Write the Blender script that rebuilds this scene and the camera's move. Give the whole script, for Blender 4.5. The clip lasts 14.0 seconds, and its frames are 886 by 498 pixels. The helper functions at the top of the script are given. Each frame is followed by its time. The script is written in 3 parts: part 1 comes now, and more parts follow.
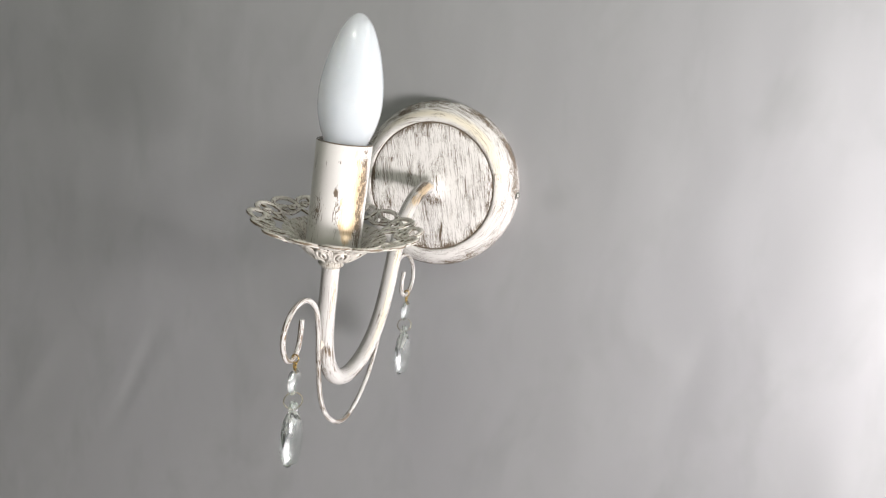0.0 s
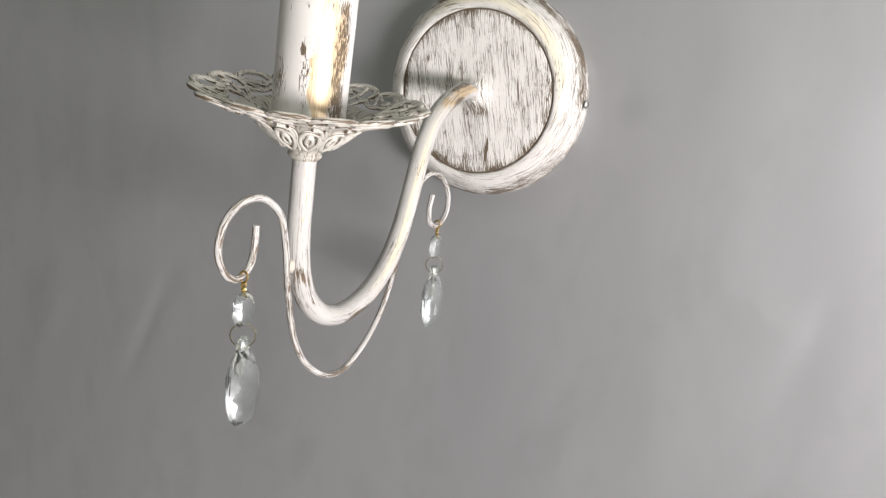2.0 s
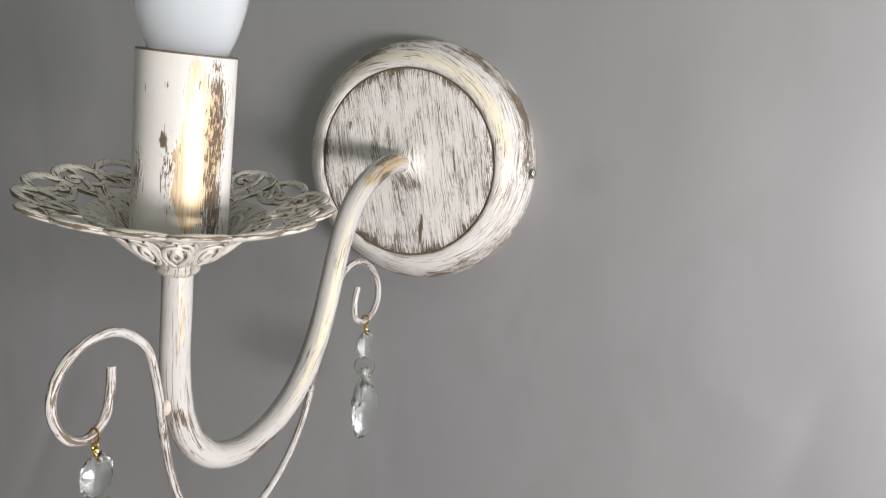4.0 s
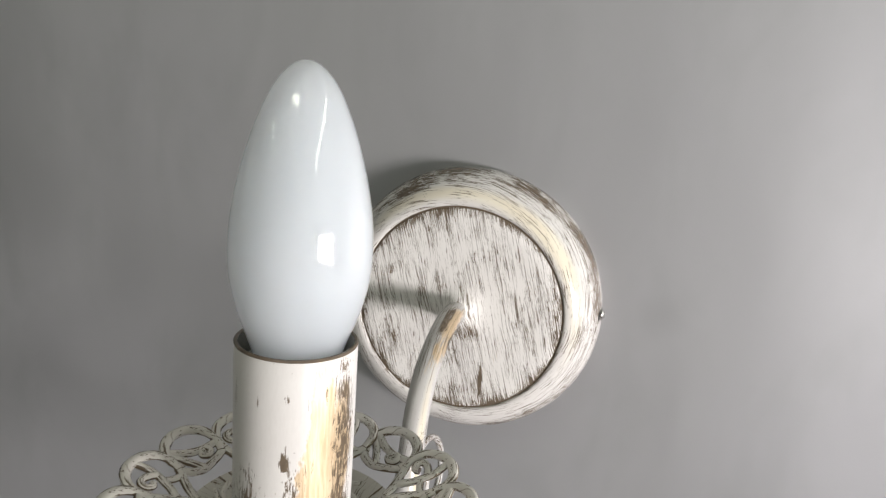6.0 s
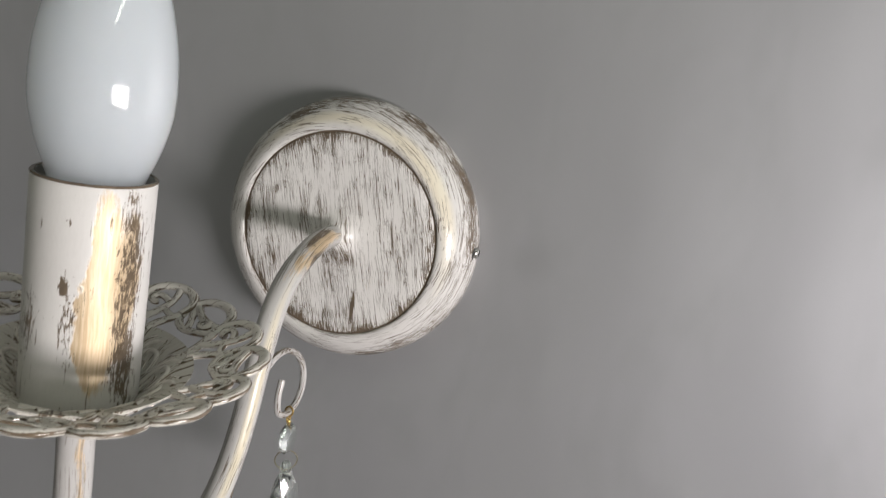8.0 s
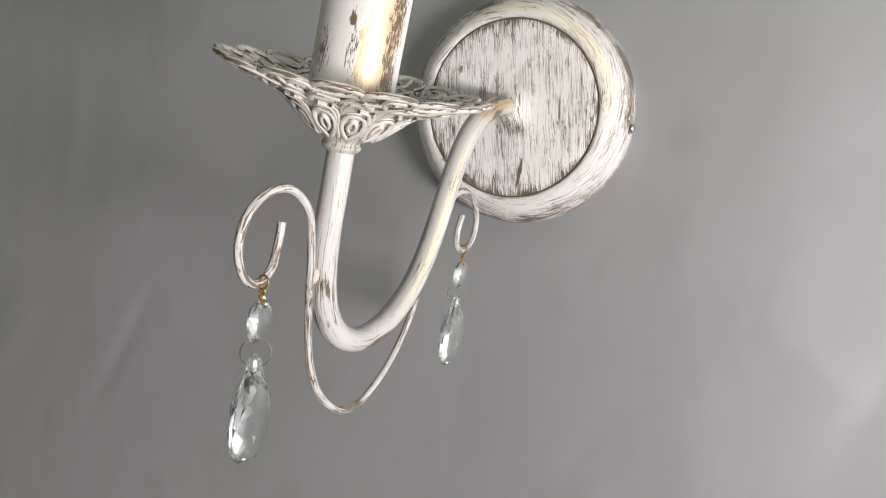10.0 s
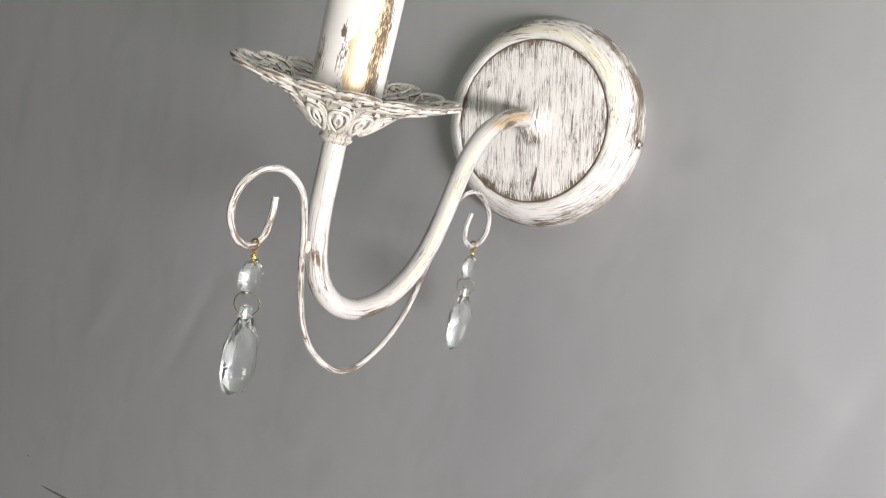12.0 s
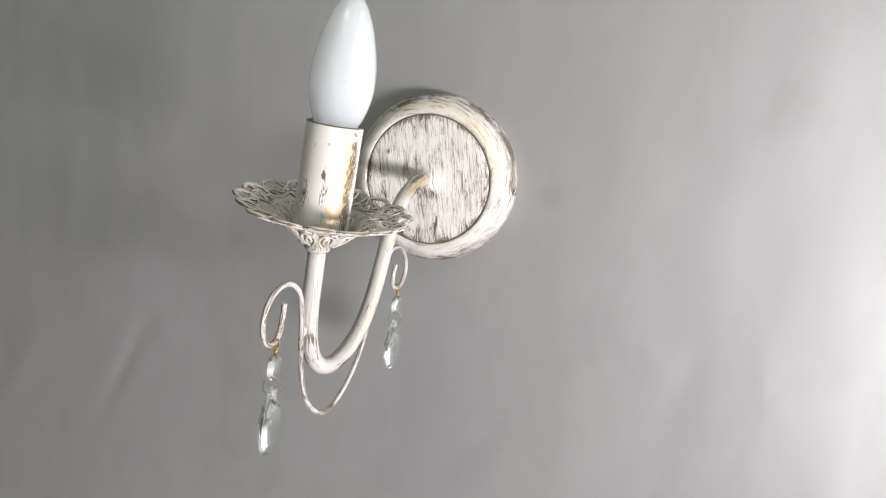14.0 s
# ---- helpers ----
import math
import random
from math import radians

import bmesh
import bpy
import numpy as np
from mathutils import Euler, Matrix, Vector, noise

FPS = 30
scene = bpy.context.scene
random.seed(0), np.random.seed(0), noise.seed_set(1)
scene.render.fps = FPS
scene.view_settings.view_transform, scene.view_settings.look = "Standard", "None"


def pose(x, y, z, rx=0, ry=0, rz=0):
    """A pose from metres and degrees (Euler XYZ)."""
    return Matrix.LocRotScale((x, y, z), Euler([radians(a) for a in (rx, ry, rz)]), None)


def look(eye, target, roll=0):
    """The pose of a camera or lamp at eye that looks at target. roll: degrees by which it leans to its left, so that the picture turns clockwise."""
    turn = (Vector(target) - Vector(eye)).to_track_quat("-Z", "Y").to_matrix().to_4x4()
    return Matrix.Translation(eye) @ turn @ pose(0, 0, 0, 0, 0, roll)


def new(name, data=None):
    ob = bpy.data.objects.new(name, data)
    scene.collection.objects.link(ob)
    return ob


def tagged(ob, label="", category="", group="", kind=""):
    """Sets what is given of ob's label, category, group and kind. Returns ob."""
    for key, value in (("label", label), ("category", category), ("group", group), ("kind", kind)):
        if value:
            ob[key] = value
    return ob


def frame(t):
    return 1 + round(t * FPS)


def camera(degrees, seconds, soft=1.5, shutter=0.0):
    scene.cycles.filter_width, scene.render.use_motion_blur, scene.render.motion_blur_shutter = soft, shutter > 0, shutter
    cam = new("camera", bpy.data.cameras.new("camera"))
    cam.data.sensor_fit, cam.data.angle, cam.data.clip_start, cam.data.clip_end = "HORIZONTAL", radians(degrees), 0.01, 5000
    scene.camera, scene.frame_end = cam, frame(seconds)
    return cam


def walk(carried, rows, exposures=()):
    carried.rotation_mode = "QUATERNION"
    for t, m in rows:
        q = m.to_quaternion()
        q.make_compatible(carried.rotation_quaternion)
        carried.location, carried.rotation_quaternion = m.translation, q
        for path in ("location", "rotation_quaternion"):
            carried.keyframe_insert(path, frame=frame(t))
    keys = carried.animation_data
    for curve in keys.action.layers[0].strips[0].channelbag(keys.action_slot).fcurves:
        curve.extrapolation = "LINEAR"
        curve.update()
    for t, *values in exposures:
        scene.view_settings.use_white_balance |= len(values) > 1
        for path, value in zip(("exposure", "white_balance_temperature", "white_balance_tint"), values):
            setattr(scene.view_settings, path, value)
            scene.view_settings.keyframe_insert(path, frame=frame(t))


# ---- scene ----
cam = camera(57.2, 14.0, soft=1.2, shutter=0.2)
PATH = [
    (0, (0.171, -0.587, 1.592), (-0.348, 1.29, 1.137), 7.2),
    (0.5, (0.16, -0.57, 1.553), (-0.406, 1.308, 1.16), 10.3),
    (1, (0.17, -0.523, 1.537), (-0.511, 1.315, 1.137), 11.8),
    (1.5, (0.173, -0.489, 1.542), (-0.564, 1.315, 1.089), 8.4),
    (2, (0.183, -0.465, 1.53), (-0.583, 1.311, 1.022), 7.3),
    (2.5, (0.184, -0.438, 1.524), (-0.599, 1.325, 0.995), 7.8),
    (2.7, (0.184, -0.432, 1.524), (-0.599, 1.335, 1.01), 7.6),
    (4.8, (0.129, -0.385, 1.554), (-0.511, 1.469, 1.159), 5.5),
    (5, (0.115, -0.388, 1.555), (-0.514, 1.467, 1.152), 5.6),
    (5.5, (0.084, -0.374, 1.59), (-0.489, 1.495, 1.167), 3.9),
    (6, (0.082, -0.361, 1.612), (-0.422, 1.516, 1.139), 3.0),
    (6.5, (0.096, -0.334, 1.613), (-0.348, 1.556, 1.131), 4.3),
    (7, (0.115, -0.328, 1.613), (-0.316, 1.57, 1.151), 6.0),
    (7.5, (0.127, -0.34, 1.591), (-0.308, 1.567, 1.174), 7.3),
    (8, (0.133, -0.362, 1.583), (-0.331, 1.532, 1.14), 9.1),
    (8.5, (0.134, -0.393, 1.551), (-0.38, 1.499, 1.157), 10.4),
    (9, (0.128, -0.424, 1.516), (-0.429, 1.46, 1.14), 11.7),
    (9.2, (0.123, -0.433, 1.502), (-0.45, 1.445, 1.123), 11.2),
    (11.3, (0.206, -0.439, 1.498), (-0.791, 1.258, 1.145), 13.9),
    (11.5, (0.212, -0.44, 1.495), (-0.8, 1.247, 1.137), 13.9),
    (12, (0.213, -0.452, 1.505), (-0.776, 1.246, 1.134), 13.5),
    (12.5, (0.204, -0.491, 1.534), (-0.645, 1.282, 1.165), 11.8),
    (13, (0.194, -0.529, 1.552), (-0.494, 1.309, 1.168), 10.7),
    (13.5, (0.182, -0.559, 1.565), (-0.43, 1.302, 1.161), 9.8),
    (14, (0.181, -0.577, 1.58), (-0.364, 1.298, 1.148), 9.1),
]
walk(cam, [(t, look(eye, target, roll)) for t, eye, target, roll in PATH],
     [(0.0, 0.33), (0.5, 0.27), (1.0, 0.18), (1.5, 0.22), (2.5, 0.20), (5.0, -0.13), (5.5, -0.02), (6.2, 0.03), (7.0, -0.26), (7.5, -0.38), (8.5, -0.32), (9.0, -0.20), (11.5, 0.31), (12.0, 0.32), (12.5, 0.23), (13.0, 0.07), (13.5, 0.16), (14.0, 0.31)])

# ---- light ----
world = bpy.data.worlds.new("world")
scene.world = world
world.use_nodes = True
wnt = world.node_tree
sky = wnt.nodes.new("ShaderNodeTexSky")
sky.sky_type = "NISHITA"
sky.sun_disc = False
sky.sun_elevation, sky.sun_rotation = radians(30), radians(200)
wnt.nodes["Background"].inputs["Strength"].default_value = 0.08
wnt.links.new(sky.outputs[0], wnt.nodes["Background"].inputs["Color"])
scene.view_settings.exposure = 0.0


def area_lamp(name, eye, target, sx, sy, watts, colour, roll=0.0):
    d = bpy.data.lights.new(name, "AREA")
    d.shape, d.size, d.size_y, d.energy, d.color = "RECTANGLE", sx, sy, watts, colour
    ob = new(name, d)
    ob.matrix_world = look(eye, target, roll)
    return tagged(ob, kind="structure")


WIN = (1.10, -0.81, 1.378)     # middle of the window opening
area_lamp("window_daylight", (WIN[0] + 0.03, WIN[1], WIN[2]), (0.0, WIN[1], WIN[2]), 0.54, 0.23, 31.0, (0.99, 0.952, 0.953))
CEIL = 2.60
# two tube lights: one slanting high on the east wall, one on the ceiling; middle, facing point, length, slope in degrees
TUBES = [((1.035, -0.584, 2.243), (0.0, -0.584, 2.243), 1.18, 14.5), ((-1.59, -1.64, CEIL - 0.05), (-1.59, -1.64, 0.0), 1.42, 0.0)]
area_lamp("tube_light_glow", TUBES[0][0], TUBES[0][1], TUBES[0][2], 0.052, 3.4, (0.88, 1.0, 0.86), TUBES[0][3])
area_lamp("tube_light_glow", TUBES[1][0], TUBES[1][1], 0.028, TUBES[1][2], 2.9, (0.86, 1.0, 0.80))
# a square panel light in the ceiling; middle and half sizes
PANEL, PANEL_X, PANEL_Y = (-0.165, -1.14), 0.22, 0.14
area_lamp("panel_light_glow", (PANEL[0], PANEL[1], CEIL - 0.035), (PANEL[0], PANEL[1], 0.0), 2 * PANEL_X - 0.04, 2 * PANEL_Y - 0.04, 3.4, (0.96, 1.0, 0.82))


# ---- material helpers ----
class Nodes:
    """A small wrapper to write node materials in few lines."""

    def __init__(self, name):
        self.mat = bpy.data.materials.new(name)
        self.mat.use_nodes = True
        self.nt = self.mat.node_tree
        self.bsdf = self.nt.nodes["Principled BSDF"]

    def put(self, sock, value):
        if isinstance(value, bpy.types.NodeSocket):
            self.nt.links.new(value, sock)
        else:
            sock.default_value = value

    def math(self, op, a, b=0.0, clamp=False):
        n = self.nt.nodes.new("ShaderNodeMath")
        n.operation, n.use_clamp = op, clamp
        self.put(n.inputs[0], a), self.put(n.inputs[1], b)
        return n.outputs[0]

    def uv(self):
        return self.nt.nodes.new("ShaderNodeUVMap").outputs[0]

    def obj(self):
        return self.nt.nodes.new("ShaderNodeTexCoord").outputs["Object"]

    def mapped(self, vec, scale=(1, 1, 1), rot=0.0, loc=(0, 0, 0)):
        n = self.nt.nodes.new("ShaderNodeMapping")
        self.put(n.inputs[0], vec)
        n.inputs["Location"].default_value = loc
        n.inputs["Rotation"].default_value = (0, 0, rot)
        n.inputs["Scale"].default_value = scale
        return n.outputs[0]

    def noise(self, vec, scale=1.0, detail=2.0, rough=0.5, distort=0.0):
        n = self.nt.nodes.new("ShaderNodeTexNoise")
        self.put(n.inputs["Vector"], vec)
        n.inputs["Scale"].default_value = scale
        n.inputs["Detail"].default_value = detail
        n.inputs["Roughness"].default_value = rough
        n.inputs["Distortion"].default_value = distort
        return n.outputs[0]

    def step(self, v, lo, hi, a=0.0, b=1.0):
        n = self.nt.nodes.new("ShaderNodeMapRange")
        n.interpolation_type = "SMOOTHSTEP"
        self.put(n.inputs[0], v)
        for k, x in enumerate((lo, hi, a, b)):
            self.put(n.inputs[1 + k], x)
        return n.outputs[0]

    def mix(self, f, a, b):
        n = self.nt.nodes.new("ShaderNodeMix")
        n.data_type = "RGBA"
        self.put(n.inputs["Factor"], f)
        for sock, value in ((n.inputs[6], a), (n.inputs[7], b)):
            self.put(sock, (*value, 1.0) if isinstance(value, tuple) else value)
        return n.outputs[2]

    def spot(self, vec, u, v, su, sv):
        """1 in the middle of a soft ellipse round (u, v), 0 outside."""
        d = self.nt.nodes.new("ShaderNodeVectorMath")
        d.operation = "LENGTH"
        self.put(d.inputs[0], self.mapped(vec, (1 / su, 1 / sv, 0), 0.0, (-u / su, -v / sv, 0)))
        return self.step(d.outputs["Value"], 0.25, 1.15, 1.0, 0.0)

    def bump(self, h, strength, distance):
        n = self.nt.nodes.new("ShaderNodeBump")
        n.inputs["Strength"].default_value, n.inputs["Distance"].default_value = strength, distance
        self.put(n.inputs["Height"], h)
        self.put(self.bsdf.inputs["Normal"], n.outputs[0])

    def set(self, **kw):
        for k, v in kw.items():
            sock = self.bsdf.inputs[k.replace("_", " ")]
            self.put(sock, (*v, 1.0) if isinstance(v, tuple) else v)
        return self.mat


def paint(name, worn=0.5, gold=0.5, fine=1500.0, long=90.0, tilt=0.0, shift=0.0, brown_spots=(), gold_spots=(), ring=None, edge=0.0, white=1.0, cream_spots=(), flecks=0.85, gloss=0.15, hairlines=0.5, tint=(1.0, 1.0, 1.0), ragged=0.75):
    """Brushed white paint, rubbed through to a brown and gold ground along v of the UV map, which is in metres."""
    n = Nodes(name)
    raw = n.uv()
    # the brush strokes waver a little
    waver = n.nt.nodes.new("ShaderNodeCombineXYZ")
    n.put(waver.inputs[0], n.math("MULTIPLY", n.math("SUBTRACT", n.noise(n.mapped(raw, (70, 45, 1)), 1.0, 2.0), 0.5), 0.0022))
    bent = n.nt.nodes.new("ShaderNodeVectorMath")
    n.put(bent.inputs[0], raw), n.put(bent.inputs[1], waver.outputs[0])
    uv = n.mapped(bent.outputs[0], (1, 1, 1), radians(tilt), (shift, shift * 0.7, 0))
    streak = n.noise(n.mapped(uv, (fine, long, 1)), 1.0, 5.0, 0.70)
    hair = n.noise(n.mapped(uv, (fine * 0.9, long * 0.24, 1), 0, (3.1, 0, 0)), 1.0, 4.0, 0.6)
    patch = n.noise(n.mapped(uv, (95, 42, 1), 0, (0, 7.7, 0)), 1.0, 2.0, 0.55)
    blot = n.noise(n.mapped(uv, (420, 260, 1), 0, (5.0, 1.0, 0)), 1.0, 5.0, 0.72)
    # brown scratches: many where the patch noise is high, few elsewhere
    level = n.math("MULTIPLY_ADD", patch, -0.48)
    n.nt.nodes[-1].inputs[2].default_value = 0.985 - 0.24 * worn
    for u, v, su, sv, k in brown_spots:
        level = n.math("SUBTRACT", level, n.math("MULTIPLY", n.spot(raw, u, v, su, sv), k))
    if ring:            # wear that thickens towards a radius
        d = n.nt.nodes.new("ShaderNodeVectorMath")
        d.operation = "LENGTH"
        n.put(d.inputs[0], raw)
        level = n.math("SUBTRACT", level, n.step(d.outputs["Value"], ring[0], ring[1], 0.0, ring[2]))
    if edge:            # wear and painted shade along both sides of a ribbon; u rounds in 10 mm
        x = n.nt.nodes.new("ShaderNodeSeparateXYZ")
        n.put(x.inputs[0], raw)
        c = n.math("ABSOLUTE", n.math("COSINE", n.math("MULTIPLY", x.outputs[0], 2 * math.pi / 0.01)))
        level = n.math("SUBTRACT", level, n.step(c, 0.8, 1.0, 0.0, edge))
    scratch = n.step(n.math("SUBTRACT", streak, level), -0.007, 0.009)
    lines = n.math("ADD", n.math("MULTIPLY", level, 0.4), 0.375 - 0.08 * worn)
    scratch2 = n.math("MULTIPLY", n.step(n.math("SUBTRACT", hair, lines), 0.0, 0.013), 0.95)
    fleck = n.math("MULTIPLY", n.step(n.math("SUBTRACT", blot, n.math("ADD", n.math("MULTIPLY", level, 0.45), 0.40)), 0.0, 0.04), flecks)
    # thin long hairlines that start and stop in patches
    contour = n.math("ABSOLUTE", n.math("SUBTRACT", n.noise(n.mapped(uv, (fine * 0.34, long * 0.16, 1), 0, (1.7, 4.0, 0)), 1.0, 1.5, 0.5), 0.5))
    broken = n.noise(n.mapped(uv, (fine * 0.18, long * 0.8, 1), 0, (8.0, 2.2, 0)), 1.0, 3.0, 0.6)
    lined = n.math("MULTIPLY", n.step(contour, 0.006, 0.016, 1.0, 0.0), n.step(n.math("SUBTRACT", broken, level), -0.19, -0.13))
    hairline = n.math("MULTIPLY", lined, hairlines)
    worn_mask = n.math("MAXIMUM", n.math("MAXIMUM", n.math("MAXIMUM", scratch, scratch2), fleck), hairline)
    # gold ground in larger rubbed patches with streaked edges
    gpatch = n.noise(n.mapped(uv, (120, 26, 1), 0, (11.0, 2.0, 0)), 1.0, 2.0, 0.5)
    g = n.math("ADD", gpatch, n.math("MULTIPLY", n.math("SUBTRACT", streak, 0.5), ragged))
    astray = n.nt.nodes.new("ShaderNodeCombineXYZ")          # the rubbed patches have wandering outlines
    n.put(astray.inputs[0], n.math("MULTIPLY", n.math("SUBTRACT", n.noise(n.mapped(raw, (150, 95, 1), 0, (2.0, 6.0, 0)), 1.0, 4.0, 0.6), 0.5), 0.008))
    strayed = n.nt.nodes.new("ShaderNodeVectorMath")
    n.put(strayed.inputs[0], raw), n.put(strayed.inputs[1], astray.outputs[0])
    for u, v, su, sv, k in gold_spots:
        g = n.math("ADD", g, n.math("MULTIPLY", n.spot(strayed.outputs[0], u, v, su, sv), k))
    gmask = n.step(g, 0.78 - 0.14 * gold, 0.92 - 0.14 * gold)
    tone = n.mix(n.noise(n.mapped(uv, (60, 30, 1)), 1.0, 3.0), tuple(white * c * k for c, k in zip((0.71, 0.677, 0.65), tint)), tuple(white * c * k for c, k in zip((0.79, 0.762, 0.735), tint)))
    tone = n.mix(n.math("MULTIPLY", n.step(streak, 0.42, 0.62), 0.14), tone, tuple(white * c * k for c, k in zip((0.60, 0.57, 0.54), tint)))
    # cream tone; on the plate's rim it paints in a soft highlight
    for u, v, su, sv, k in cream_spots:
        tone = n.mix(n.math("MULTIPLY", n.spot(raw, u, v, su, sv), k), tone, (0.80, 0.69, 0.46))
    brown = n.mix(n.noise(n.mapped(uv, (300, 300, 1)), 1.0, 2.0), (0.050, 0.038, 0.027), (0.18, 0.125, 0.075))
    goldc = n.mix(n.step(hair, 0.3, 0.7), (0.50, 0.365, 0.225), (0.70, 0.565, 0.395))
    col = n.mix(gmask, tone, goldc)
    col = n.mix(n.math("MULTIPLY", worn_mask, 0.96), col, brown)
    n.bump(n.math("SUBTRACT", n.math("MULTIPLY", streak, 0.25), n.math("MAXIMUM", worn_mask, gmask)), 0.35, 0.00025)
    rough = n.math("MULTIPLY_ADD", n.noise(n.mapped(uv, (200, 60, 1)), 1.0, 2.0), 0.16)
    n.nt.nodes[-1].inputs[2].default_value = gloss
    rough = n.math("ADD", rough, n.math("MULTIPLY", gmask, 0.12))
    metal = n.math("MAXIMUM", n.math("MULTIPLY", gmask, 0.50), n.math("MULTIPLY", worn_mask, 0.08))
    return n.set(Base_Color=col, Roughness=rough, Metallic=metal)


def plain(name, colour, rough, metal=0.0, **kw):
    n = Nodes(name)
    v = n.noise(n.obj(), 90.0, 3.0)
    col = n.mix(v, tuple(c * 0.88 for c in colour), tuple(min(1.0, c * 1.1) for c in colour))
    return n.set(Base_Color=col, Roughness=n.step(v, 0.3, 0.7, rough * 0.85, rough * 1.15), Metallic=metal, **kw)


def wall_material():
    n = Nodes("grey_wall")
    p = n.obj()
    big = n.noise(n.mapped(p, (3.2, 1, 1.7)), 1.0, 3.0, 0.5, 0.4)
    mid = n.noise(n.mapped(p, (22, 1, 11)), 1.0, 3.0, 0.55, 0.3)
    fine = n.noise(p, 900.0, 2.0, 0.6)
    col = n.mix(big, (0.430, 0.432, 0.424), (0.502, 0.496, 0.524))
    col = n.mix(n.math("MULTIPLY", n.step(mid, 0.45, 0.8), 0.36), col, (0.335, 0.337, 0.336))
    d = n.nt.nodes.new("ShaderNodeVectorMath")
    d.operation = "DISTANCE"
    n.put(d.inputs[0], p)
    d.inputs[1].default_value = (0.087, 0, 1.502)
    smudge = n.math("MULTIPLY", n.step(n.math("ADD", d.outputs["Value"], n.math("MULTIPLY", mid, 0.008)), 0.004, 0.019, 1, 0), 0.12)
    col = n.mix(smudge, col, (0.15, 0.142, 0.13))
    n.bump(n.math("ADD", n.math("MULTIPLY", fine, 0.15), mid), 0.10, 0.0012)
    return n.set(Base_Color=col, Roughness=n.step(mid, 0.2, 0.8, 0.52, 0.59), Metallic=0.70)


def opal_glass():
    n = Nodes("opal_glass")
    v = n.noise(n.obj(), 40.0, 2.0)
    m = n.set(Base_Color=n.mix(v, (0.435, 0.468, 0.493), (0.475, 0.505, 0.530)), Roughness=0.05, IOR=1.5)
    n.bsdf.inputs["Subsurface Weight"].default_value = 1.0
    n.bsdf.inputs["Subsurface Radius"].default_value = (1.0, 0.95, 0.9)
    n.bsdf.inputs["Subsurface Scale"].default_value = 0.10
    n.bsdf.inputs["Coat Weight"].default_value = 0.3
    n.bsdf.inputs["Coat Roughness"].default_value = 0.03
    return m


def crystal():
    n = Nodes("crystal_glass")
    v = n.noise(n.obj(), 200.0, 2.0)
    return n.set(Base_Color=(0.96, 1.0, 0.98), Roughness=n.step(v, 0.4, 0.8, 0.0, 0.03), IOR=1.50, Transmission_Weight=0.985)


def frosted():
    n = Nodes("frosted_glass")
    v = n.noise(n.obj(), 900.0, 3.0)
    return n.set(Base_Color=(0.90, 0.95, 0.91), Roughness=n.step(v, 0.3, 0.7, 0.12, 0.4), IOR=1.5, Transmission_Weight=0.93)


M_WALL = wall_material()
# one paint throughout; white darkens strongly lit parts, as with arm and wire
M_FACE = paint("rubbed_white_paint_face", 0.53, 0.10, 3000, 150, -14, 0.0, white=1.0, flecks=0.45, hairlines=0.95, ring=(0.0415, 0.0462, 0.12),
               brown_spots=((0.012, -0.032, 0.0013, 0.010, 0.26), (-0.009, 0.012, 0.005, 0.009, 0.12), (0.003, -0.010, 0.009, 0.006, 0.13),
                            (0.0, -0.040, 0.03, 0.008, 0.07), (-0.034, -0.01, 0.008, 0.03, 0.05)))
M_RIM = paint("rubbed_white_paint_rim", 0.64, 0.06, 2400, 190, 5, 0.31, white=0.88, flecks=0.85, hairlines=0.45,
              brown_spots=((0.019, 0.117, 0.004, 0.026, 0.11), (0.009, 0.210, 0.0045, 0.017, 0.13), (0.013, 0.174, 0.006, 0.024, 0.10), (0.012, 0.331, 0.009, 0.06, 0.05), (0.010, 0.132, 0.006, 0.03, 0.08),
                           (0.009, 0.20, 0.012, 0.60, 0.05), (0.0265, 0.20, 0.0065, 0.60, -0.08)),
              cream_spots=((0.026, 0.196, 0.0050, 0.075, 0.50), (0.025, 0.122, 0.0045, 0.04, 0.35)))
M_SLEEVE = paint("rubbed_white_paint_sleeve", 0.10, 0.22, 1500, 300, 0, 0.12, white=0.84,
                 brown_spots=((0.0200, 0.016, 0.0060, 0.044, 0.25), (0.0182, -0.004, 0.0070, 0.007, 0.09), (0.0880, 0.008, 0.0034, 0.013, 0.16), (0.0042, 0.0185, 0.0016, 0.0032, 0.27),
                              (0.0060, 0.0080, 0.0034, 0.0185, 0.165), (0.0830, 0.006, 0.0060, 0.019, 0.155), (0.0046, 0.034, 0.0013, 0.0026, 0.25)),
                 gold_spots=((0.0114, 0.009, 0.0066, 0.025, 0.66), (0.0120, 0.034, 0.0040, 0.020, 0.42), (0.0185, 0.018, 0.0075, 0.040, 0.40)), flecks=1.0, hairlines=0.0, gloss=0.31, ragged=0.35)
M_ARM = paint("rubbed_white_paint_arm_dimmed", 0.38, 0.40, 2200, 85, 0, 0.05, white=0.65,
              brown_spots=((0.0015, 0.024, 0.0025, 0.014, 0.26), (0.0085, 0.032, 0.003, 0.012, 0.20), (0.0105, 0.172, 0.0040, 0.014, 0.40), (0.013, 0.235, 0.004, 0.010, 0.14), (0.011, 0.30, 0.004, 0.02, 0.20), (0.0170, 0.16, 0.003, 0.08, 0.16)),
              gold_spots=((0.0045, 0.032, 0.0058, 0.026, 0.55), (0.0105, 0.275, 0.0026, 0.040, 0.30), (0.0095, 0.165, 0.003, 0.02, 0.30)), cream_spots=((0.0042, 0.105, 0.0026, 0.060, 0.6),))
